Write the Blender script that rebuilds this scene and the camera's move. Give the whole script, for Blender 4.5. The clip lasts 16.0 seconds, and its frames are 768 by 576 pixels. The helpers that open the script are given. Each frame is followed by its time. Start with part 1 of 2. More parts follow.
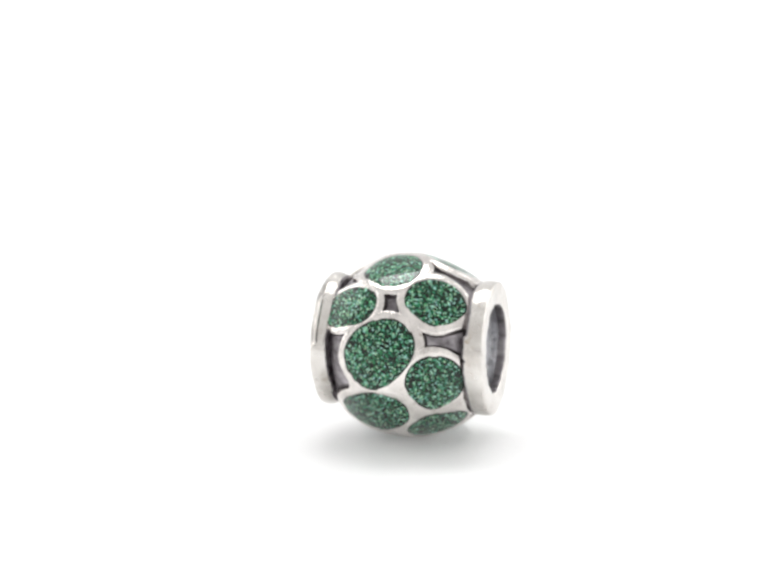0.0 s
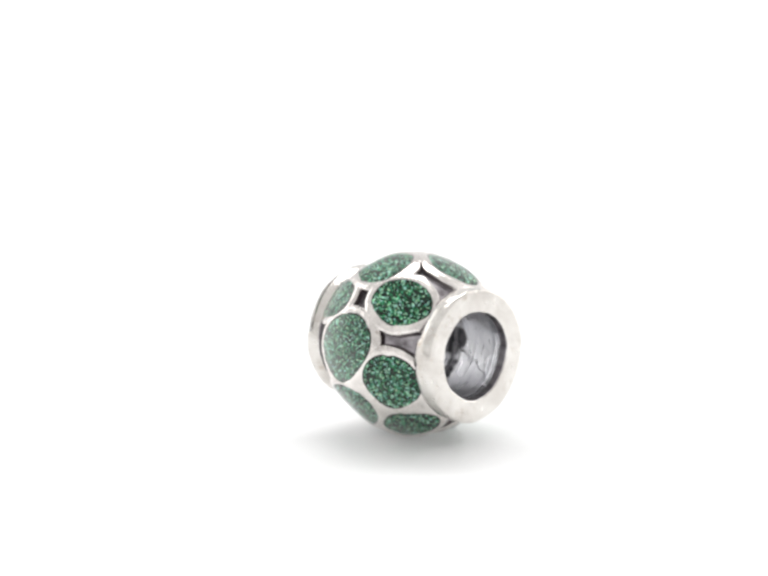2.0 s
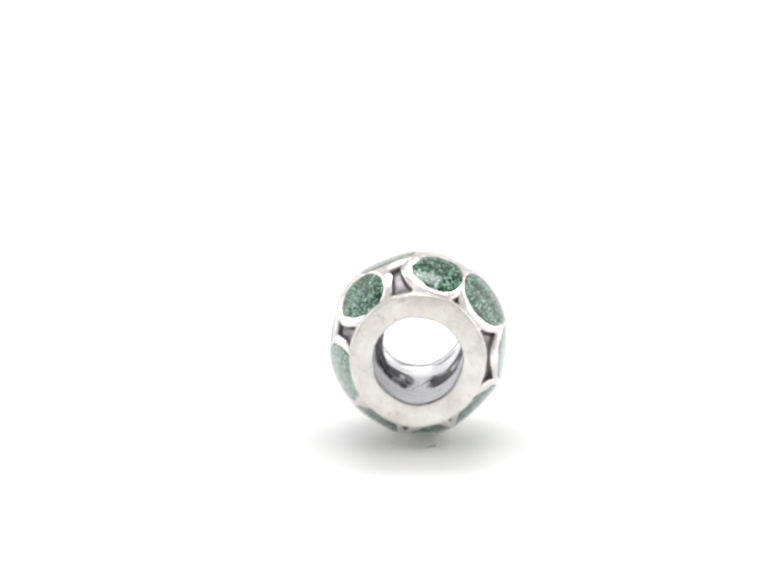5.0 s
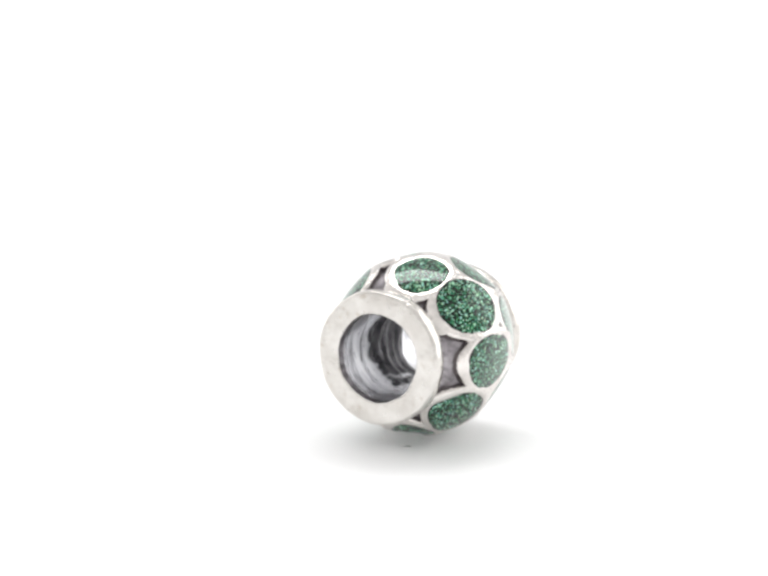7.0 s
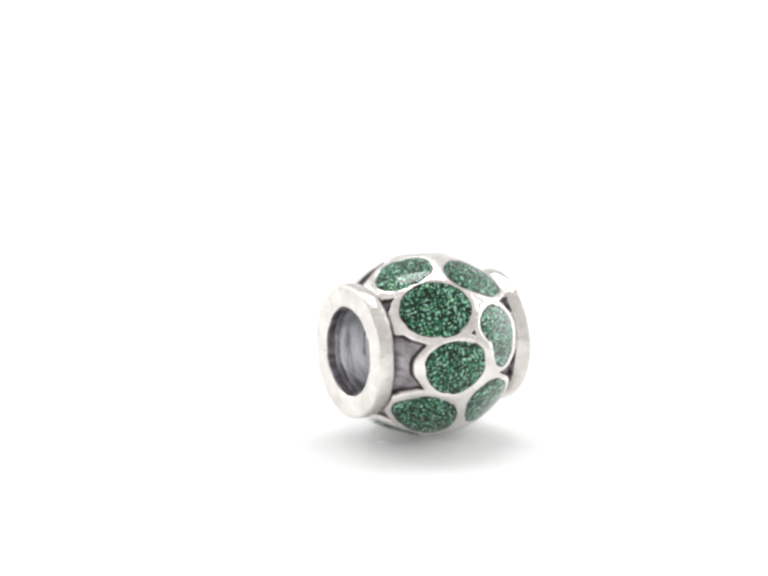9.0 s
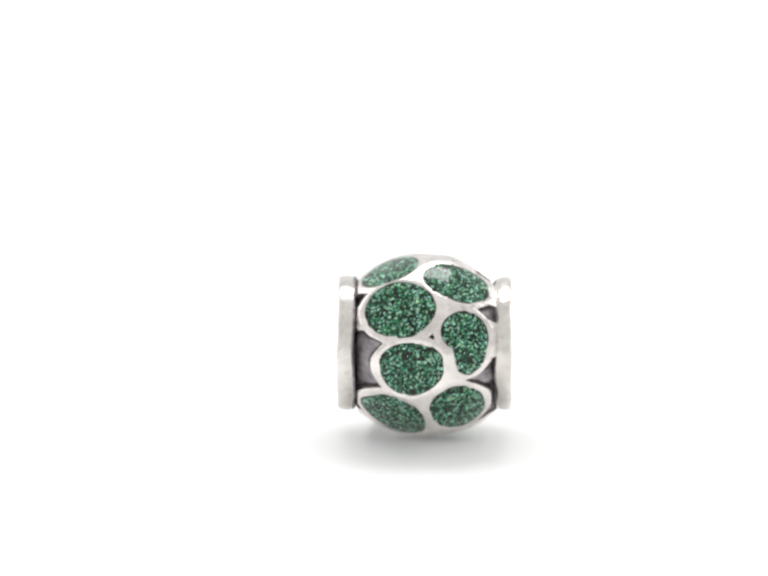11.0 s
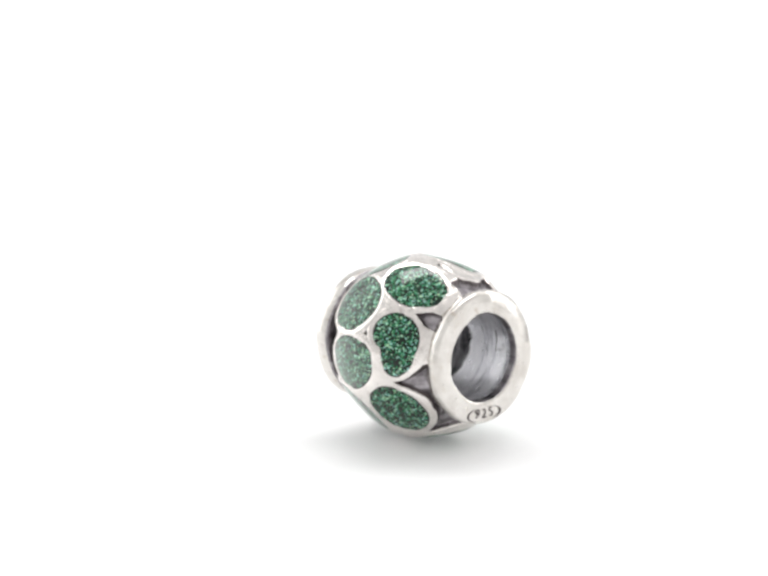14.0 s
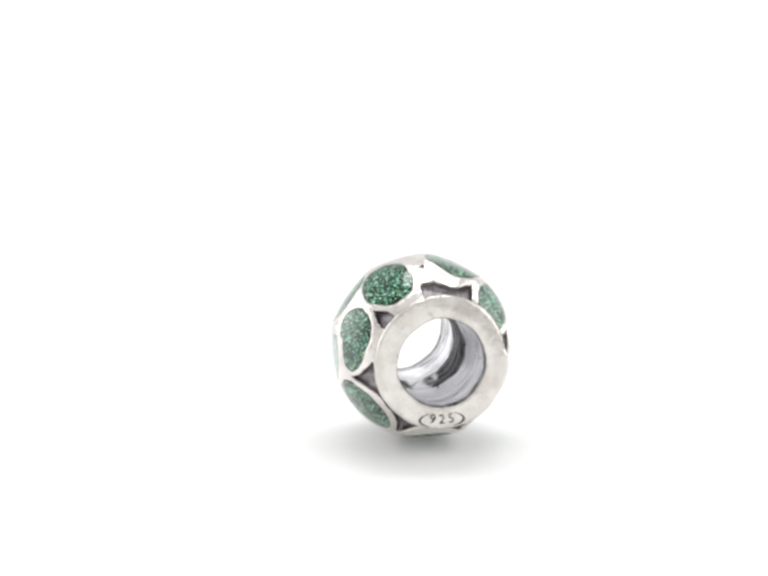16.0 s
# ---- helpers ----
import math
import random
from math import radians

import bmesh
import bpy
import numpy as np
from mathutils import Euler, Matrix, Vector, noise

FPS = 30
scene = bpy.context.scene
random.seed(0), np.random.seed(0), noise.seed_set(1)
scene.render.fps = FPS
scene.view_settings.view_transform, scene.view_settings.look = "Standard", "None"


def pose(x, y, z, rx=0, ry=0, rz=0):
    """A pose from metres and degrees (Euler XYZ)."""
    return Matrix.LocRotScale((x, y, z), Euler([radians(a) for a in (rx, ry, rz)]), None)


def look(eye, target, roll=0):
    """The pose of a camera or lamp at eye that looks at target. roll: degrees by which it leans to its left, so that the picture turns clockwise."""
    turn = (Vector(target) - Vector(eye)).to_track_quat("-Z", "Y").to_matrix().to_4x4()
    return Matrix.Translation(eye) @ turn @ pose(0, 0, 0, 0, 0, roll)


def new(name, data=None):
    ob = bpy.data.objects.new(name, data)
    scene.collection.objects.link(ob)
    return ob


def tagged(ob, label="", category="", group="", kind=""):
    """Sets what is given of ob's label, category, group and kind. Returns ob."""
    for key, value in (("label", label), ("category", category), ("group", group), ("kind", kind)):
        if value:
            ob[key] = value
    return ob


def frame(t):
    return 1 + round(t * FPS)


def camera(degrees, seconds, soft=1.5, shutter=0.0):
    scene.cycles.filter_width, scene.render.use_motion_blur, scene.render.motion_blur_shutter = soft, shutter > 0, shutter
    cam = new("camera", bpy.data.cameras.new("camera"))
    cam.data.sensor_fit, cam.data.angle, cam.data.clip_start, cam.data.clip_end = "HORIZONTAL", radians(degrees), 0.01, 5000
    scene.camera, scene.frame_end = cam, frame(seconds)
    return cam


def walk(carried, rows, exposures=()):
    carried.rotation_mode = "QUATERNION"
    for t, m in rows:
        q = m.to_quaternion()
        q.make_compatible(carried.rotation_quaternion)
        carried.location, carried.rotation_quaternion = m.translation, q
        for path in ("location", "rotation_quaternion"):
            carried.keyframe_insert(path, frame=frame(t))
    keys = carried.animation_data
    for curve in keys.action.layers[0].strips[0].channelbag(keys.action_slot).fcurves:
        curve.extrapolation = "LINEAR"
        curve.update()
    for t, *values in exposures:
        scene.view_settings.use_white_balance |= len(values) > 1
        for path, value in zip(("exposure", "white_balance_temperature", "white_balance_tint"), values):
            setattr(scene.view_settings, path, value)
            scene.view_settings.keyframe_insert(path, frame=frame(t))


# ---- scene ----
# A 10 mm silver charm bead turns on a white studio table, seen from 16 cm.
MM = 0.001
cam = camera(14.89, 16.0, soft=3.0)
EYE = pose(0, -0.158, 0.041085, 78.2, 0, 0.738)
walk(cam, [(0.0, EYE), (16.0, EYE)])

# ---- light: white light tent, a strip softbox above and behind the bead, a diffuser on either side ----
world = bpy.data.worlds.new("light_tent")
scene.world = world
world.use_nodes = True
world.node_tree.nodes["Background"].inputs[0].default_value = (0.99, 0.985, 0.98, 1)
world.node_tree.nodes["Background"].inputs[1].default_value = 0.875


def softbox(name, eye, target, width, height, power):
    data = bpy.data.lights.new(name, "AREA")
    data.shape, data.size, data.size_y, data.energy = "RECTANGLE", width, height, power
    ob = new(name, data)
    ob.matrix_world = look(eye, target)
    return ob


softbox("softbox_top", (0.0, 0.33, 0.76), (0, 0, 0), 0.54, 0.20, 2.7)
softbox("softbox_left", (-0.46, 0.24, 0.20), (0, 0, 0.005), 0.40, 0.40, 0.58)
softbox("softbox_right", (0.46, 0.24, 0.20), (0, 0, 0.005), 0.40, 0.40, 0.72)


# ---- materials ----
def material(name):
    m = bpy.data.materials.new(name)
    m.use_nodes = True
    nt = m.node_tree
    return m, nt, nt.nodes["Principled BSDF"]


def link(nt, a, b):
    nt.links.new(a, b)


def noise_node(nt, scale, detail=4.0, rough=0.55, stretch=None):
    tc = nt.nodes.new("ShaderNodeTexCoord")
    n = nt.nodes.new("ShaderNodeTexNoise")
    n.inputs["Scale"].default_value = scale
    n.inputs["Detail"].default_value = detail
    n.inputs["Roughness"].default_value = rough
    if stretch:
        mp = nt.nodes.new("ShaderNodeMapping")
        mp.inputs["Scale"].default_value = stretch
        link(nt, tc.outputs["Object"], mp.inputs["Vector"])
        link(nt, mp.outputs["Vector"], n.inputs["Vector"])
    else:
        link(nt, tc.outputs["Object"], n.inputs["Vector"])
    return n.outputs["Fac"]


def ramp(nt, fac, stops):
    r = nt.nodes.new("ShaderNodeValToRGB")
    while len(r.color_ramp.elements) < len(stops):
        r.color_ramp.elements.new(0.5)
    for e, (p, c) in zip(r.color_ramp.elements, stops):
        e.position, e.color = p, (*c, 1)
    link(nt, fac, r.inputs["Fac"])
    return r.outputs["Color"]


def grey(v):
    return (v, v, v)


def bump(nt, fac, bsdf, strength, distance, under=None):
    b = nt.nodes.new("ShaderNodeBump")
    b.inputs["Strength"].default_value = strength
    b.inputs["Distance"].default_value = distance
    link(nt, fac, b.inputs["Height"])
    if under:
        link(nt, under, b.inputs["Normal"])
    if bsdf:
        link(nt, b.outputs["Normal"], bsdf.inputs["Normal"])
    return b.outputs["Normal"]


def silver(name, low, high, r0, r1, dents, stretch=None, scale=700, stain=None):
    m, nt, p = material(name)
    p.inputs["Metallic"].default_value = 1.0
    big = noise_node(nt, scale, 4, 0.6, stretch)
    colour = ramp(nt, big, [(0.3, low), (0.7, high)])
    if stain:
        spots = ramp(nt, noise_node(nt, 2100, 3, 0.5), [(0.61, grey(0.0)), (0.75, grey(0.5))])
        mix = nt.nodes.new("ShaderNodeMix")
        mix.data_type = "RGBA"
        mix.inputs[7].default_value = (*stain, 1)
        link(nt, spots, mix.inputs[0])
        link(nt, colour, mix.inputs[6])
        colour = mix.outputs[2]
    link(nt, colour, p.inputs["Base Color"])
    fine = noise_node(nt, 2600, 5, 0.6, stretch)
    link(nt, ramp(nt, fine, [(0.3, grey(r0)), (0.75, grey(r1))]), p.inputs["Roughness"])
    dented = bump(nt, noise_node(nt, 480, 2, 0.5), None, dents * 0.6, 0.00025)
    bump(nt, fine, p, dents, 0.00006, dented)
    return m


SILVER = silver("polished_silver", (0.60, 0.566, 0.54), (0.91, 0.873, 0.838), 0.12, 0.30, 0.6, None, 700, (0.36, 0.31, 0.28))
RING_SILVER = silver("cast_silver", (0.585, 0.553, 0.517), (0.79, 0.768, 0.735), 0.16, 0.32, 0.5, None, 700, (0.42, 0.34, 0.25))
BORE_SILVER = silver("brushed_silver", (0.46, 0.46, 0.48), (0.96, 0.96, 0.98), 0.16, 0.36, 0.8, (2.2, 0.7, 0.7), 420)
OXIDE = silver("oxidised_silver", (0.09, 0.08, 0.085), (0.52, 0.49, 0.512), 0.32, 0.55, 1.0, (0.5, 1.8, 1.8), 1000)
OXIDE_DARK = silver("black_oxide", (0.05, 0.042, 0.045), (0.20, 0.175, 0.175), 0.4, 0.7, 0.5)


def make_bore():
    """Brushed silver, black where the casting was left rough."""
    m, nt, p = material("dark_middle_bore_silver")
    p.inputs["Metallic"].default_value = 1.0
    streaks = noise_node(nt, 420, 6, 0.66, (3.6, 0.6, 0.6))
    clean = ramp(nt, streaks, [(0.30, (0.34, 0.34, 0.36)), (0.42, (0.82, 0.82, 0.85)), (0.54, (0.97, 0.97, 0.99))])
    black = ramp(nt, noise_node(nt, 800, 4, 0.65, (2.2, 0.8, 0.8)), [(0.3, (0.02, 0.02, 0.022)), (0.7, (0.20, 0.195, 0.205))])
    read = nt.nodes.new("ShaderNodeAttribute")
    read.attribute_name = "blackness"
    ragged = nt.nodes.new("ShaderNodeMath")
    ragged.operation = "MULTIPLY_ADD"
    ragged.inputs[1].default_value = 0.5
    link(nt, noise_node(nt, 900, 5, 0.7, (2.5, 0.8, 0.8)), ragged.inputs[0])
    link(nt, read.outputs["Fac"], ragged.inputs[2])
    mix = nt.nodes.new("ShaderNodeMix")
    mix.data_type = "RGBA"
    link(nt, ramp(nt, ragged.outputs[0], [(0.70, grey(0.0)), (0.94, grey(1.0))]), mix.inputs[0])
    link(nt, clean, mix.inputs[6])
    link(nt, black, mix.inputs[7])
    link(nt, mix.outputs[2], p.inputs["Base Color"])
    fine = noise_node(nt, 2200, 5, 0.6, (2.5, 0.6, 0.6))
    link(nt, ramp(nt, fine, [(0.3, grey(0.24)), (0.75, grey(0.40))]), p.inputs["Roughness"])
    bump(nt, fine, p, 0.9, 0.00008)
    # turned on a lathe: the fine grooves run round the bore and spread the gloss along it
    around = nt.nodes.new("ShaderNodeTangent")
    around.direction_type, around.axis = "RADIAL", "X"
    link(nt, around.outputs[0], p.inputs["Tangent"])
    p.inputs["Anisotropic"].default_value = 0.85
    p.inputs["Anisotropic Rotation"].default_value = 0.25
    return m


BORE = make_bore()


def make_enamel(name, fewer, haze=0.10, fall=3.6):
    m, nt, p = material(name)
    tc = nt.nodes.new("ShaderNodeTexCoord")
    geo = nt.nodes.new("ShaderNodeNewGeometry")
    v = nt.nodes.new("ShaderNodeTexVoronoi")
    v.inputs["Scale"].default_value = 12200
    link(nt, tc.outputs["Object"], v.inputs["Vector"])
    sep = nt.nodes.new("ShaderNodeSeparateColor")
    link(nt, v.outputs["Color"], sep.inputs["Color"])
    # flakes lie thicker in some places than in others
    clump = nt.nodes.new("ShaderNodeMath")
    clump.operation = "MULTIPLY_ADD"
    clump.inputs[1].default_value = 0.55
    link(nt, noise_node(nt, 1500, 3, 0.6), clump.inputs[0])
    link(nt, sep.outputs["Red"], clump.inputs[2])
    shift = nt.nodes.new("ShaderNodeMath")
    shift.operation = "SUBTRACT"
    shift.inputs[1].default_value = 0.22 + fewer
    link(nt, clump.outputs[0], shift.inputs[0])
    colour = ramp(nt, shift.outputs[0], [(0.0, (0.0005, 0.002, 0.001)), (0.57, (0.0008, 0.006, 0.003)),
                                         (0.68, (0.007, 0.074, 0.034)), (0.85, (0.042, 0.265, 0.12)),
                                         (1.0, (0.38, 0.66, 0.50))])
    hue = ramp(nt, sep.outputs["Green"], [(0.0, (0.95, 1.08, 1.36)), (0.35, (1.05, 1.1, 1.16)), (0.7, (1.1, 1.15, 1.0)), (1.0, (1.4, 1.2, 0.98))])
    tint = nt.nodes.new("ShaderNodeMix")
    tint.data_type, tint.blend_type = "RGBA", "MULTIPLY"
    tint.inputs[0].default_value = 1.0
    link(nt, colour, tint.inputs[6])
    link(nt, hue, tint.inputs[7])
    link(nt, tint.outputs[2], p.inputs["Base Color"])
    # each flake lies at its own slant in the clear enamel
    half = nt.nodes.new("ShaderNodeVectorMath")
    half.operation = "SUBTRACT"
    half.inputs[1].default_value = (0.5, 0.5, 0.5)
    link(nt, v.outputs["Color"], half.inputs[0])
    lean = nt.nodes.new("ShaderNodeVectorMath")
    lean.operation = "SCALE"
    lean.inputs["Scale"].default_value = 1.1
    link(nt, half.outputs[0], lean.inputs[0])
    add = nt.nodes.new("ShaderNodeVectorMath")
    add.operation = "ADD"
    link(nt, geo.outputs["Normal"], add.inputs[0])
    link(nt, lean.outputs[0], add.inputs[1])
    norm = nt.nodes.new("ShaderNodeVectorMath")
    norm.operation = "NORMALIZE"
    link(nt, add.outputs[0], norm.inputs[0])
    link(nt, norm.outputs[0], p.inputs["Normal"])
    p.inputs["Metallic"].default_value = 0.55
    p.inputs["Roughness"].default_value = 0.38
    p.inputs["Specular IOR Level"].default_value = 0.0
    p.inputs["Coat Weight"].default_value = 1.0
    p.inputs["Coat Roughness"].default_value = 0.04
    p.inputs["Coat IOR"].default_value = 1.40
    # a gloss veil mixed in by viewing angle imitates haze from the bright sides
    veil = nt.nodes.new("ShaderNodeBsdfGlossy")
    veil.inputs["Color"].default_value = (0.9, 0.95, 0.92, 1)
    veil.inputs["Roughness"].default_value = 0.30
    facing = nt.nodes.new("ShaderNodeLayerWeight")
    facing.inputs["Blend"].default_value = 0.5
    power = nt.nodes.new("ShaderNodeMath")
    power.operation = "POWER"
    power.inputs[1].default_value = fall
    link(nt, facing.outputs["Facing"], power.inputs[0])
    part_of = nt.nodes.new("ShaderNodeMath")
    part_of.operation = "MULTIPLY"
    part_of.inputs[1].default_value = haze
    link(nt, power.outputs[0], part_of.inputs[0])
    mix = nt.nodes.new("ShaderNodeMixShader")
    link(nt, part_of.outputs[0], mix.inputs[0])
    link(nt, p.outputs[0], mix.inputs[1])
    link(nt, veil.outputs[0], mix.inputs[2])
    link(nt, mix.outputs[0], nt.nodes["Material Output"].inputs["Surface"])
    return m


ENAMEL = make_enamel("glitter_enamel", 0.0)
ENAMEL_HAZED = make_enamel("hazed_glitter_enamel", 0.0, 0.55, 2.1)    # stronger painted side-light haze for ovals round the waist
ENAMEL_RIM = make_enamel("clear_dark_enamel", 0.28)    # hardly any flakes along the rim


def make_gel():
    """Clear gel: it lets light through and shows glints."""
    m, nt, p = material("clear_gel")
    clear = nt.nodes.new("ShaderNodeBsdfTransparent")
    clear.inputs["Color"].default_value = (0.985, 0.985, 0.98, 1)
    bend = nt.nodes.new("ShaderNodeBsdfRefraction")
    bend.inputs["IOR"].default_value = 1.4
    bend.inputs["Roughness"].default_value = 0.05
    thick = nt.nodes.new("ShaderNodeMixShader")
    thick.inputs[0].default_value = 0.85
    link(nt, clear.outputs[0], thick.inputs[1])
    link(nt, bend.outputs[0], thick.inputs[2])
    gloss = nt.nodes.new("ShaderNodeBsdfGlossy")
    gloss.inputs["Color"].default_value = (1, 1, 1, 1)
    link(nt, ramp(nt, noise_node(nt, 1500, 2), [(0.3, grey(0.02)), (0.8, grey(0.10))]), gloss.inputs["Roughness"])
    fres = nt.nodes.new("ShaderNodeFresnel")
    fres.inputs["IOR"].default_value = 1.36
    mix = nt.nodes.new("ShaderNodeMixShader")
    link(nt, fres.outputs[0], mix.inputs[0])
    link(nt, thick.outputs[0], mix.inputs[1])
    link(nt, gloss.outputs[0], mix.inputs[2])
    link(nt, mix.outputs[0], nt.nodes["Material Output"].inputs["Surface"])
    nt.nodes.remove(p)
    return m


GEL = make_gel()


def make_table():
    m, nt, p = material("white_acrylic")
    link(nt, ramp(nt, noise_node(nt, 14, 3), [(0.3, (0.935, 0.935, 0.94)), (0.7, (0.955, 0.955, 0.96))]), p.inputs["Base Color"])
    link(nt, ramp(nt, noise_node(nt, 900, 4), [(0.3, grey(0.35)), (0.7, grey(0.45))]), p.inputs["Roughness"])
    p.inputs["Specular IOR Level"].default_value = 0.25
    # translucent: light spreads a few millimetres under the surface
    p.inputs["Subsurface Weight"].default_value = 0.65
    p.inputs["Subsurface Radius"].default_value = (1.0, 1.0, 1.0)
    p.inputs["Subsurface Scale"].default_value = 0.0085
    return m


TABLE = make_table()


# ---- table and sweep: one sheet, flat round the bead and curved up far behind it ----
def mesh_object(name, verts, faces, mats, parent=None, label="", smooth=True, slots=None):
    me = bpy.data.meshes.new(name)
    me.from_pydata(verts, [], faces)
    for m in mats:
        me.materials.append(m)
    if slots is not None:
        me.polygons.foreach_set("material_index", slots)
    me.polygons.foreach_set("use_smooth", [smooth] * len(me.polygons))
    me.update()
    ob = new(name, me)
    if parent:
        ob.parent = parent
    if label:
        ob["label"] = label
    return ob


TABLE_TOP = -0.22 * MM


def build_table():
    prof = [(-0.9, 0.0), (-0.3, 0.0), (0.0, 0.0), (0.3, 0.0), (0.6, 0.0)]
    prof += [(0.6 + 0.3 * math.sin(a), 0.3 - 0.3 * math.cos(a)) for a in [radians(6 * i) for i in range(1, 16)]]
    prof += [(0.9, 0.6), (0.9, 1.0)]
    verts = [(x, y, z + TABLE_TOP) for y, z in prof for x in (-1.2, 1.2)]
    faces = [(2 * i, 2 * i + 1, 2 * i + 3, 2 * i + 2) for i in range(len(prof) - 1)]
    n = len(verts)
    verts += [(x, y + (0.004 if z > 0.3 else 0), z - 0.004) for x, y, z in verts]
    faces += [tuple(n + k for k in reversed(f)) for f in faces[:]]
    rim = [0] + [2 * i for i in range(1, len(prof))] + [2 * i + 1 for i in reversed(range(len(prof)))]
    faces += [(rim[k], rim[k - 1], n + rim[k - 1], n + rim[k]) for k in range(len(rim))]
    ob = mesh_object("ground", verts, faces, [TABLE])
    return tagged(ob, "plain white seamless studio table sweep", "table", kind="structure")


build_table()

# ---- the bead ----
# Its axis lies level along local x; angles go round that axis from +y over the top.
RADIUS = 4.985
FACET = 0.045
FOOT = 0.24
bead = tagged(new("charm_bead"), "round silver charm bead with glittery green enamel ovals", "bead")


def barrel(a):
    return RADIUS - 0.03 - 1.27 * (abs(a) / 3.6) ** 2.2


def swell(a, phi):
    """The side on which the bead rests stands out a little; above one ring the barrel is pressed in."""
    foot = FOOT * np.maximum(0.0, -np.sin(phi)) ** 6
    return foot - 0.26 * np.exp(-((a + 2.7) / 0.85) ** 2 - ((phi - radians(97)) * 4.4 / 1.5) ** 2)


def flat(c, q):
    """How far an oval lies below the round of the barrel: each one is a nearly flat facet."""
    return FACET * c[2] ** 2 * np.maximum(0.0, 1 - q * q)


def place(a, phi, r):
    return (a * MM, r * math.cos(phi) * MM, (RADIUS + r * math.sin(phi)) * MM)


CELLS = []


def cell(a, phi, r, c2=0.0, s2=0.0, c3=0.0, s3=0.0, c4=0.0, s4=0.0):
    """An enamel oval: its middle along and round the bead, its mean radius in mm, and how far it is drawn out."""
    CELLS.append((a, radians(phi), r + 0.03, c2, s2, c3, s3, c4, s4))


cell(-0.55, 175.5, 1.97, -0.01, -0.23, 0.01, -0.07) 
cell(2.49, 196.7, 1.55, -0.12, 0.05, -0.06, -0.02) 
cell(2.28, 135.4, 1.50, 0.04, -0.05, -0.07, -0.01) 
cell(-2.58, 142.8, 1.42, 0.24, 0.0, 0.06, 0.0) 
cell(-0.45, 111.6, 1.63, -0.02, 0.01, -0.07, 0.0) 
cell(-1.07, 222.8, 1.84, 0.11, -0.28, 0.05, -0.03) 
cell(2.11, 240.3, 1.41, 0.15, 0.0, -0.01, 0.09) 
cell(2.05, 76.0, 1.50, 0.05, 0.01, -0.07, -0.04) 
cell(1.48, 36.1, 1.81, 0.13, 0.08, -0.04, 0.0) 
cell(0.80, 355.8, 1.62, 0.13, -0.05, -0.03, 0.06) 
cell(1.74, 314.1, 1.72, 0.06, 0.11, 0.03, -0.03) 
cell(-1.69, 59.1, 1.62, 0.20, 0.04, 0.06, 0.03) 
cell(-2.20, 14.8, 1.41, -0.27, 0.14, 0.07, 0.14, 0.06, 0.02) 
cell(-1.73, 322.2, 1.60, -0.14, 0.12, 0.05, 0.02) 
cell(-1.40, 270.5, 1.60, 0.10, 0.0, 0.0, 0.0)
cell(2.24, 278.5, 1.15, 0.15, 0.0, 0.0, 0.0) 

# open pockets away from the rings: along, round, reach and how far they are drawn in, in mm
POCKETS = [(0.11, 143.2, 0.95, 0.05), (2.18, 164.1, 0.9, 0.08), (1.55, 108.0, 0.9, 0.09), (2.49, 108.6, 1.1, 0.13),
           (-0.25, 16.4, 0.2, 0.0), (-2.98, -13.4, 0.9, -0.14), (-3.41, 38.5, 0.7, -0.12),
           (-3.04, 101.3, 1.1, 0.18), (-2.44, 99, 1.0, 0.30), (-2.1, 89, 0.8, 0.45), (3.08, -5.1, 0.9, 0.07), (-3.2, 273, 1.3, 0.5)]
JOINS = [(1, 22, 47), (1, 59, 96), (1, 120, 153), (1, 180, 233), (-1, 0, 33), (-1, 45, 79), (-1, 124, 163)]


def outline(c, psi):
    return c[2] + c[3] * np.cos(2 * psi) + c[4] * np.sin(2 * psi) + c[5] * np.cos(3 * psi) + c[6] * np.sin(3 * psi) \
        + c[7] * np.cos(4 * psi) + c[8] * np.sin(4 * psi)


BAND = 0.40    # width of the silver border round each oval


def step(x, lo, hi):
    k = np.clip((x - lo) / (hi - lo), 0, 1)
    return k * k * (3 - 2 * k)


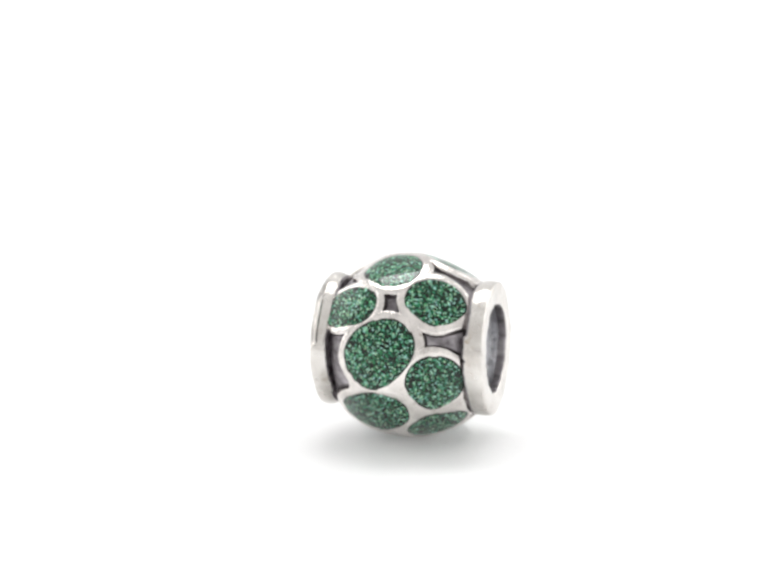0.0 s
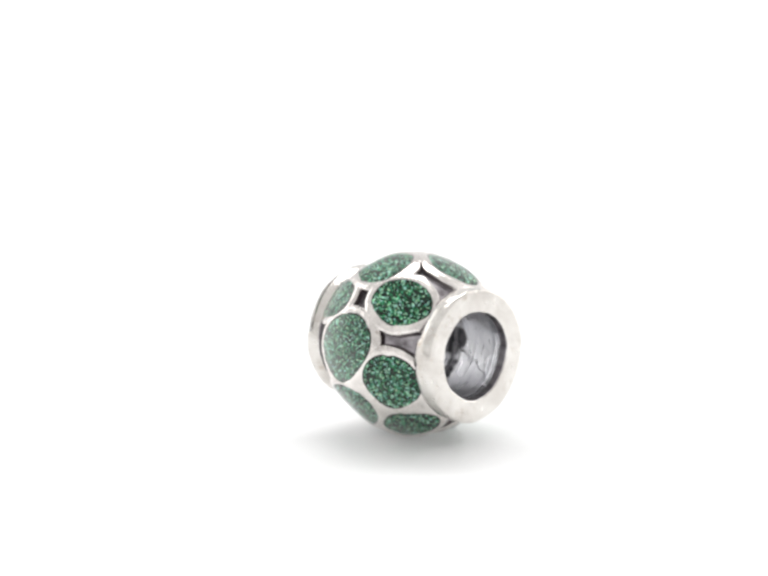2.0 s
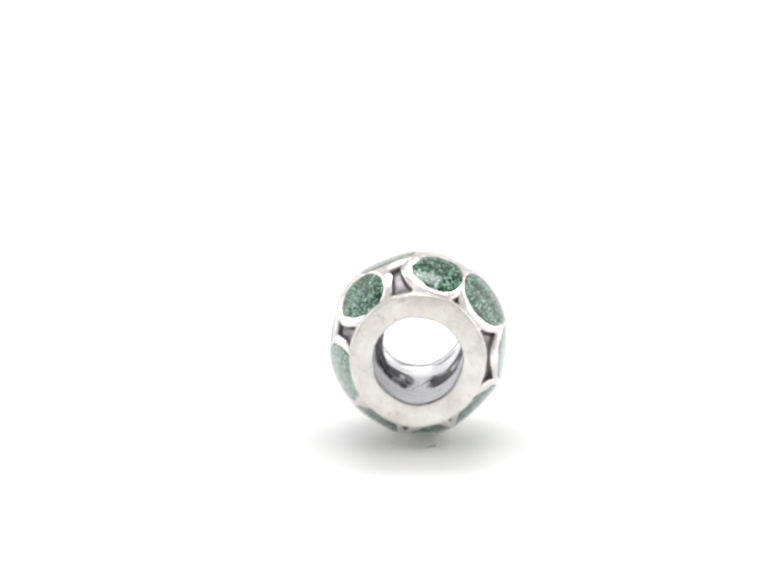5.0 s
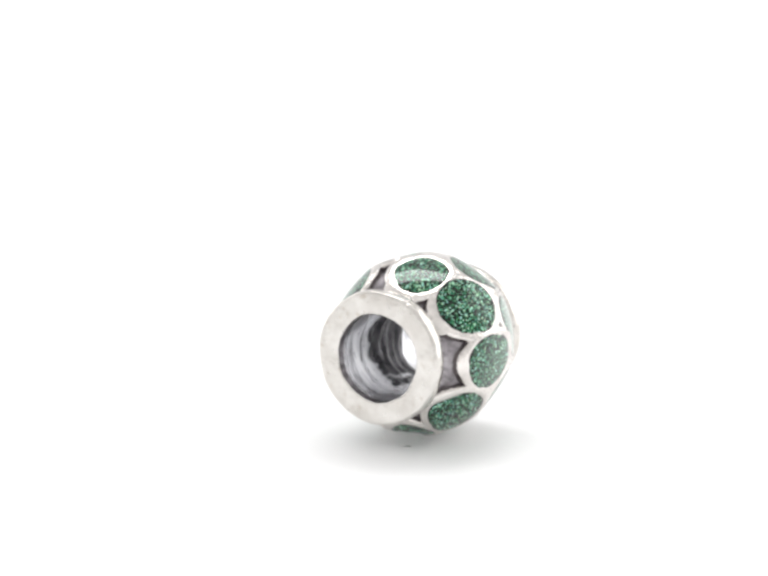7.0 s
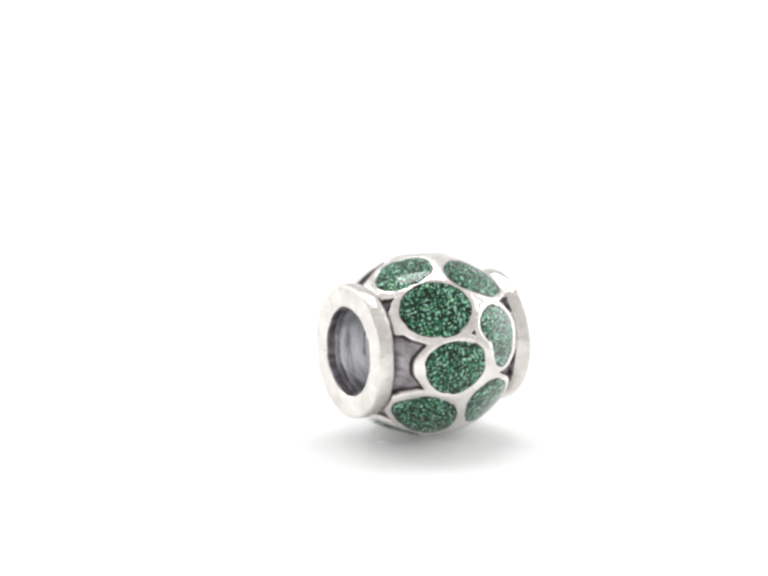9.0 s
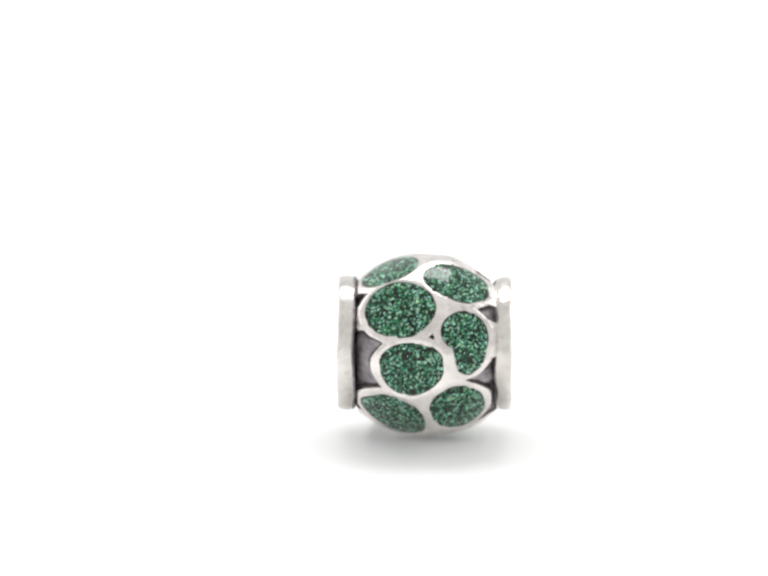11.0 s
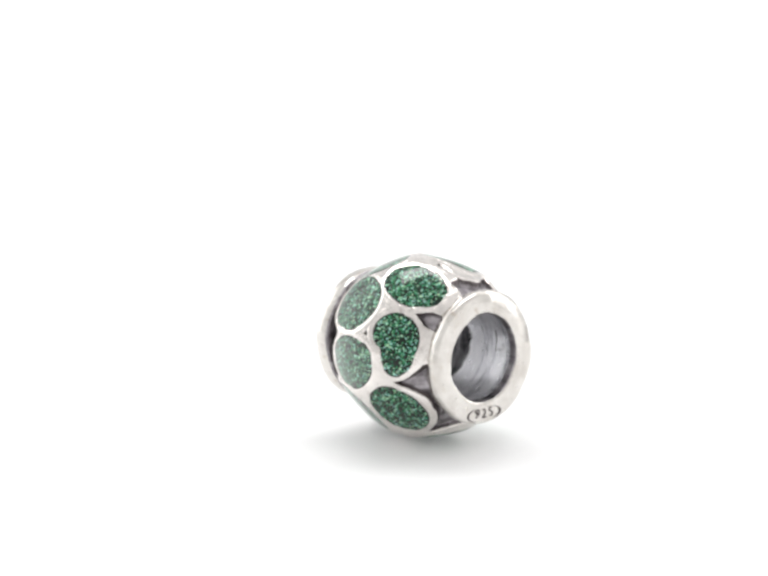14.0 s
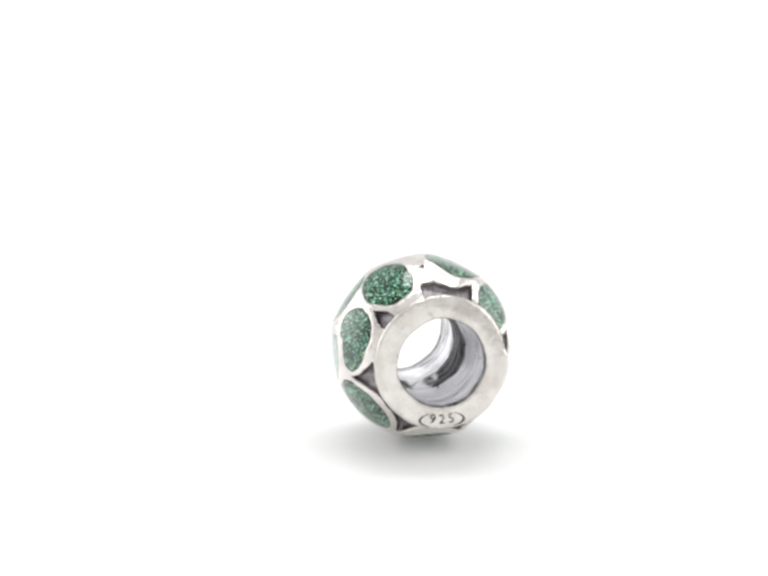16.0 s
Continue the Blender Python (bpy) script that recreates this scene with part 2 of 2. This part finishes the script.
def build_body():
    na, nf = 400, 1300
    a = np.linspace(-3.90, 4.10, na)[:, None] * np.ones((1, nf))
    phi = np.linspace(0, 2 * np.pi, nf, endpoint=False)[None, :] * np.ones((na, 1))
    d = np.full(a.shape, 9.0)
    facet = np.zeros(a.shape)
    for c in CELLS:
        v = ((phi - c[1] + np.pi) % (2 * np.pi) - np.pi) * barrel(c[0])
        u = a - c[0]
        rho, edge = np.hypot(u, v), outline(c, np.arctan2(v, u))
        d = np.minimum(d, rho - edge)
        facet = np.maximum(facet, flat(c, rho / edge))
    wob = 0.03 * np.sin(9 * phi + 2.1 * a) * np.sin(3.7 * a + 5 * phi) + 0.008 * np.sin(23 * phi - 4 * a)
    # away from the pockets the lattice closes to solid silver
    near = step(np.abs(a), 2.0, 2.4)
    tight = np.zeros_like(a)
    for pa, pf, reach, draw in POCKETS:
        q = np.hypot(a - pa, ((phi - radians(pf) + np.pi) % (2 * np.pi) - np.pi) * 4.8)
        near = np.maximum(near, 1 - step(q, reach * 0.9, reach * 1.2))
        tight = tight + draw * (1 - step(q, reach * 0.5, reach * 1.5))
    # where an oval's border runs on into the end ring there is no pocket
    joined = np.zeros_like(a)
    for side, lo, hi in JOINS:
        x = (np.degrees(phi) - lo) % 360
        joined += (side * a > 0) * step(x, 0, 5) * (1 - step(x, hi - lo - 5, hi - lo)) * step(np.abs(a), 2.6, 3.0)
    w = BAND + wob + tight + 1.2 * (1 - near) + 1.2 * joined
    # a raised border runs round each facet, with a soft valley where two meet
    r = barrel(a) + swell(a, phi) - facet + 0.042 * step(d, -0.05, 0.18) - 0.03 * step(d, 0.24, 0.44) - 0.03 * step(d, w - 0.22, w)
    # a groove along either ring, coloured dark for oxide and the gap's shade
    groove = np.where(a > 0, step(a, 3.72, 3.86), step(-a, 3.49, 3.63)) * (1 - 0.8 * np.minimum(joined, 1))
    turn = np.degrees(phi)
    groove = groove * np.where(a > 0, 1.0, step(turn, 70, 85) * (1 - step(turn, 230, 245)))
    r = r - 0.22 * groove
    r = r - 0.20 * (1 - step(d, -0.30, -0.07)) - 0.38 * step(d, w - 0.03, w + 0.08)
    r = r + 0.014 * np.sin(6 * phi + 1.3 * a) * np.cos(2.1 * a) + 0.007 * np.sin(17 * phi + 5 * a) * np.sin(4.3 * a + 3 * phi)
    pts = np.stack([a, r * np.cos(phi), RADIUS + r * np.sin(phi)], -1).reshape(-1, 3) * MM
    i = np.arange(na - 1)[:, None] * nf
    j = np.arange(nf)[None, :]
    k = (j + 1) % nf
    quads = np.stack([i + j, i + k, i + nf + k, i + nf + j], -1).reshape(-1, 4)
    dm = (d - w)[:-1].reshape(-1)
    slots = np.where(dm < 0.0, 0, np.where(dm < 0.05, 2, 1)).astype(np.int32)
    slots = np.where(groove[:-1].reshape(-1) > 0.6, 1, slots).astype(np.int32)
    return mesh_object("body", pts.tolist(), quads.tolist(), [SILVER, OXIDE, OXIDE_DARK], bead,
                       "silver lattice with blackened pockets between the ovals", slots=slots)


def build_enamel(c):
    rings, seg = 18, 84
    verts, faces = [], []
    for n in range(rings + 1):
        q = n / rings
        for s in range(seg):
            psi = 2 * math.pi * s / seg
            rho = float(outline(c, psi)) * q
            a, phi = c[0] + rho * math.cos(psi), c[1] + rho * math.sin(psi) / barrel(c[0])
            verts.append(place(a, phi, barrel(a) + float(swell(a, phi)) - float(flat(c, q)) + 0.004 + 0.022 * (1 - q ** 4)))
    for n in range(rings):
        for s in range(seg):
            k = (s + 1) % seg
            if n:
                faces.append((n * seg + s, n * seg + k, (n + 1) * seg + k, (n + 1) * seg + s))
            else:
                faces.append((0, seg + k, seg + s))
    # a skirt down into the bed gives each oval its thickness
    base = rings * seg
    n0 = len(verts)
    for s in range(seg):
        psi = 2 * math.pi * s / seg
        rho = float(outline(c, psi)) * 1.005
        a, phi = c[0] + rho * math.cos(psi), c[1] + rho * math.sin(psi) / barrel(c[0])
        verts.append(place(a, phi, barrel(a) + float(swell(a, phi)) - 0.25))
    for s in range(seg):
        k = (s + 1) % seg
        faces.append((base + s, base + k, n0 + k, n0 + s))
    slots = [1 if i >= (rings - 1) * seg else 0 for i in range(len(faces))]
    # ovals round the waist get the stronger imitated side-light haze
    top = ENAMEL_HAZED if abs(math.sin(c[1])) < 0.3 else ENAMEL
    return mesh_object("enamel_oval", verts, faces, [top, ENAMEL_RIM], bead, "glittery dark green enamel oval", slots=slots)


def lathe(profile, wobble=None, seg=160, closed=True):
    verts, faces = [], []
    n = len(profile)
    for s in range(seg):
        phi = 2 * math.pi * s / seg
        for i, (a, r) in enumerate(profile):
            da, dr = wobble(i, phi) if wobble else (0, 0)
            verts.append(place(a + da, phi, r + dr))
    for s in range(seg):
        k = (s + 1) % seg
        for i in range(n if closed else n - 1):
            m = (i + 1) % n
            faces.append((s * n + i, s * n + m, k * n + m, k * n + i))
    return verts, faces


def rounded(points, rad, steps=4):
    out = []
    n = len(points)
    for i in range(n):
        p, q, s = (Vector(points[i - 1]), Vector(points[i]), Vector(points[(i + 1) % n]))
        a = q + (p - q).normalized() * rad
        b = q + (s - q).normalized() * rad
        for k in range(steps + 1):
            t = k / steps
            v = a * (1 - t) ** 2 + q * 2 * t * (1 - t) + b * t * t
            out.append((v.x, v.y))
    return out


def build_ring(side, outer, end, seed, tabs, soft_edge, lean, low, neck):
    """tabs: where round the ring its inner edge juts out over the barrel (from, to, how far). lean: degrees by which it sits askew.
    low: where its outer face was cast lower (rises from, to, how far, falls from, to). neck: how far it narrows towards the barrel."""
    rim = [(end - 0.96, 2.43), (end - 0.5, 2.41), (end, 2.40), (end, outer - 0.05), (end - 0.5, outer - 0.3 * neck), (end - 0.96, outer - 0.06 - neck)]
    rim = [(side * a, r) for a, r in rounded(rim, soft_edge)]

    def wobble(i, phi):
        dr = 0.02 * math.sin(3 * phi + seed) + 0.016 * math.sin(7 * phi + 2 * seed) + 0.006 * math.sin(23 * phi)
        da = 0.02 * math.sin(2 * phi + seed) + 0.012 * math.sin(11 * phi + seed)
        if abs(rim[i][0]) < end - 0.7 and rim[i][1] > 3.0:
            for lo, hi, far in tabs:
                x = math.degrees(phi)
                da -= far * float(step(np.float64(x), lo, lo + 3) * (1 - step(np.float64(x), hi - 3, hi)))
            da += 0.05 * math.sin(5 * phi + 3 * seed)
        elif abs(rim[i][0]) > end - 0.3 and rim[i][1] > outer - 0.22:
            x = np.float64(math.degrees(phi))
            da -= low[2] * float(step(x, low[0], low[1]) * (1 - step(x, low[3], low[4])))
        if rim[i][1] < 2.6:
            dr += 0.02 * math.sin(4 * phi + seed) + 0.002 * math.sin(19 * phi)
        return side * da, dr
    verts, faces = lathe(rim, wobble, seg=240)
    if side < 0:
        faces = [tuple(reversed(f)) for f in faces]
    n = len(rim)
    inner = []
    for i in range(n):
        (a0, r0), (a1, r1) = rim[i], rim[(i + 1) % n]
        # back coloured dark for oxide and gap shade; edge is a darker hole strip
        back = max(abs(a0), abs(a1)) < end - 0.93 or (max(abs(a0), abs(a1)) < end - 0.8 and min(r0, r1) > 3)
        edge = max(r0, r1) < 2.46 and min(abs(a0), abs(a1)) > end - 0.5
        inner.append(2 if back or edge else 1 if max(r0, r1) < 2.47 else 0)
    inner = inner * 240
    ob = mesh_object("end_ring", verts, faces, [RING_SILVER, BORE_SILVER, OXIDE], bead, "smooth cast silver end ring", slots=inner)
    # the rings sit a little askew on the barrel
    middle = Matrix.Translation((side * end * MM, 0, RADIUS * MM))
    ob.matrix_local = middle @ pose(0, 0, 0, 0, lean[1], lean[0]) @ middle.inverted()
    return ob


def build_bore():
    n, seg = 190, 540
    prof = []
    for i in range(n + 1):
        a = -4.35 + 8.9 * i / n
        flare = 0.1 * float(step(np.float64(abs(a)), 4.05, 4.3))
        prof.append((a, 2.47 + flare + 0.05 * math.exp(-((a - 2.5) / 0.06) ** 2) + 0.03 * math.exp(-((a + 3.1) / 0.05) ** 2)))

    def zone_and_crack(a, phi):
        """How far inside the darker, rough-cast middle, and how near to a casting crack, a spot lies."""
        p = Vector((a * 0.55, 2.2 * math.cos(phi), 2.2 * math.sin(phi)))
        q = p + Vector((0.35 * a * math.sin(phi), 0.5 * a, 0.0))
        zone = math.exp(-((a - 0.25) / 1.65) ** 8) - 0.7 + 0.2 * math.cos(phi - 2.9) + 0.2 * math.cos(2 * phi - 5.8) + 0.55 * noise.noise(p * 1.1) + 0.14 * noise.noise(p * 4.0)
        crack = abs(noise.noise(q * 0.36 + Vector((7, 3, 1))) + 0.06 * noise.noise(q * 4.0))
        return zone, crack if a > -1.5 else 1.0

    def lump(a, phi):
        """The middle of one side swells inwards."""
        p = Vector((a * 0.4, math.cos(phi), math.sin(phi)))
        return math.exp(-((a + 0.1) / 1.7) ** 4) * (0.55 + 0.45 * math.cos(phi - 2.9)) * (1 + 0.5 * noise.noise(p * 1.6))

    def wobble(i, phi):
        a = prof[i][0]
        mid = max(0.0, 1 - ((a - 0.1) / 4.45) ** 6)
        zone, crack = zone_and_crack(a, phi)
        dr = 0.010 * math.sin(5 * phi + a * 3.7) + 0.006 * math.sin(13 * phi - a * 2.5)
        dr += mid * (-0.40 * lump(a, phi) + 0.05 * max(0.0, 1 - crack / 0.03))
        # a worn screw thread round the middle, cut across by file marks
        dr += 0.035 * max(0.0, min(1.0, zone * 4)) * math.sin(9.5 * a + 0.6 * math.sin(phi))
        dr += 0.016 * math.exp(-((a + 0.45) / 0.22) ** 4) * math.sin(90 * phi)
        return mid * 0.16 * math.sin(2 * phi), dr
    verts, faces = lathe(prof, wobble, seg, closed=False)
    ob = mesh_object("bore", verts, faces, [BORE], bead, "brushed grey silver bore with a dark middle")
    # how black each vertex is: middle zone, cracks and grooves
    blackness = []
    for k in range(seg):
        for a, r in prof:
            zone, crack = zone_and_crack(a, 2 * math.pi * k / seg)
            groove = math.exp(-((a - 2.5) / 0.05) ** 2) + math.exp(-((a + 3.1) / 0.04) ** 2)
            blackness.append(0.5 + zone + 0.5 * max(0.0, 1 - crack / 0.02) * (abs(a) < 4.2) + 0.35 * groove)
    ob.data.attributes.new("blackness", "FLOAT", "POINT").data.foreach_set("value", blackness)
    return ob


build_body()
for c in CELLS:
    build_enamel(c)
build_ring(1, 3.71, 4.875, 0.4, [(157, 180, 0.16), (180, 262, 0.10), (60, 75, 0.1)], 0.14, (0.8, -0.3), (2, 22, 0.06, 40, 110), 0.0)
stamped_ring = build_ring(-1, 3.72, 4.645, 1.9, [(95, 166, 0.05), (20, 34, 0.06), (210, 225, 0.1)], 0.20, (-0.9, -0.15), (70, 140, 0.25, 170, 178), 0.20)
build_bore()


STAMP = Matrix(((0, 0, -1), (-1, 0, 0), (0, 1, 0))).to_4x4()


def stamp_pose(lean):
    ang = radians(lean)
    at = Matrix.Translation((-4.670 * MM, -3.10 * MM * math.sin(ang), (RADIUS - 3.10 * math.cos(ang)) * MM))
    return at @ STAMP @ Matrix.Rotation(ang, 4, "Z")


def build_hallmark():
    """The stamp 925 in an open oval, low on one end ring."""
    for text, lean in (("9", -9.5), ("2", 0.0), ("5", 9.5)):
        cu = bpy.data.curves.new("stamp", "FONT")
        cu.body, cu.align_x, cu.align_y = text, "CENTER", "CENTER"
        cu.size, cu.extrude, cu.offset = 0.00074, 0.000008, -0.000006
        tmp = bpy.data.objects.new("stamp", cu)
        scene.collection.objects.link(tmp)
        bpy.context.view_layer.update()
        me = bpy.data.meshes.new_from_object(tmp.evaluated_get(bpy.context.evaluated_depsgraph_get()))
        bpy.data.objects.remove(tmp)
        me.materials.append(OXIDE_DARK)
        ob = new("hallmark_digit", me)
        ob.parent = stamped_ring
        ob.matrix_local = stamp_pose(lean)
        ob["label"] = "dark stamped hallmark figure"
    for side in (-1, 1):
        verts, faces = [], []
        n = 24
        for i in range(n + 1):
            psi = radians(-62 + 124 * i / n)
            half = 0.045 * math.cos(psi * 1.2) + 0.012
            for k, z in ((1 - half / 1.1, 0), (1, 0.012), (1 + half / 1.1, 0)):
                verts.append((side * 1.22 * k * math.cos(psi) ** 0.8 * MM, 0.40 * k * math.sin(psi) * MM, z * MM))
        for i in range(n):
            for k in (0, 1):
                f = (3 * i + k, 3 * i + k + 1, 3 * i + k + 4, 3 * i + k + 3)
                faces.append(f if side > 0 else tuple(reversed(f)))
        ob = mesh_object("hallmark_bracket", verts, faces, [OXIDE_DARK], stamped_ring, "dark stamped bracket")
        ob.matrix_local = stamp_pose(0)


build_hallmark()


# ---- the dab of clear gel that holds the bead ----
def build_gel():
    bm = bmesh.new()
    bmesh.ops.create_icosphere(bm, subdivisions=4, radius=1.0)
    for v in bm.verts:
        k = 1 + 0.22 * noise.noise(v.co * 2.6)
        high = 0.78 if v.co.z > 0 else 0.04
        v.co = Vector(((2.3 + 0.95 * v.co.x * k) * MM, 1.4 * v.co.y * k * MM, high * v.co.z * k * MM + TABLE_TOP))
    me = bpy.data.meshes.new("gel_dab")
    bm.to_mesh(me)
    bm.free()
    me.materials.append(GEL)
    me.polygons.foreach_set("use_smooth", [True] * len(me.polygons))
    return tagged(new("gel_dab", me), "small dab of clear gel under the bead", "gel dab")


gel = build_gel()


def motions():
    """Bead and gel turn together on the table, once in just under 24 s."""
    rows = []
    for i in range(161):
        turn = -15.25 - 1.503 * i
        m = pose(-0.128 * MM, 0, 0, 0, 0, turn) @ pose(-0.449 * MM, -0.011 * MM, 0)
        rows.append((i / 10, m))
    walk(bead, rows)
    walk(gel, rows)


motions()
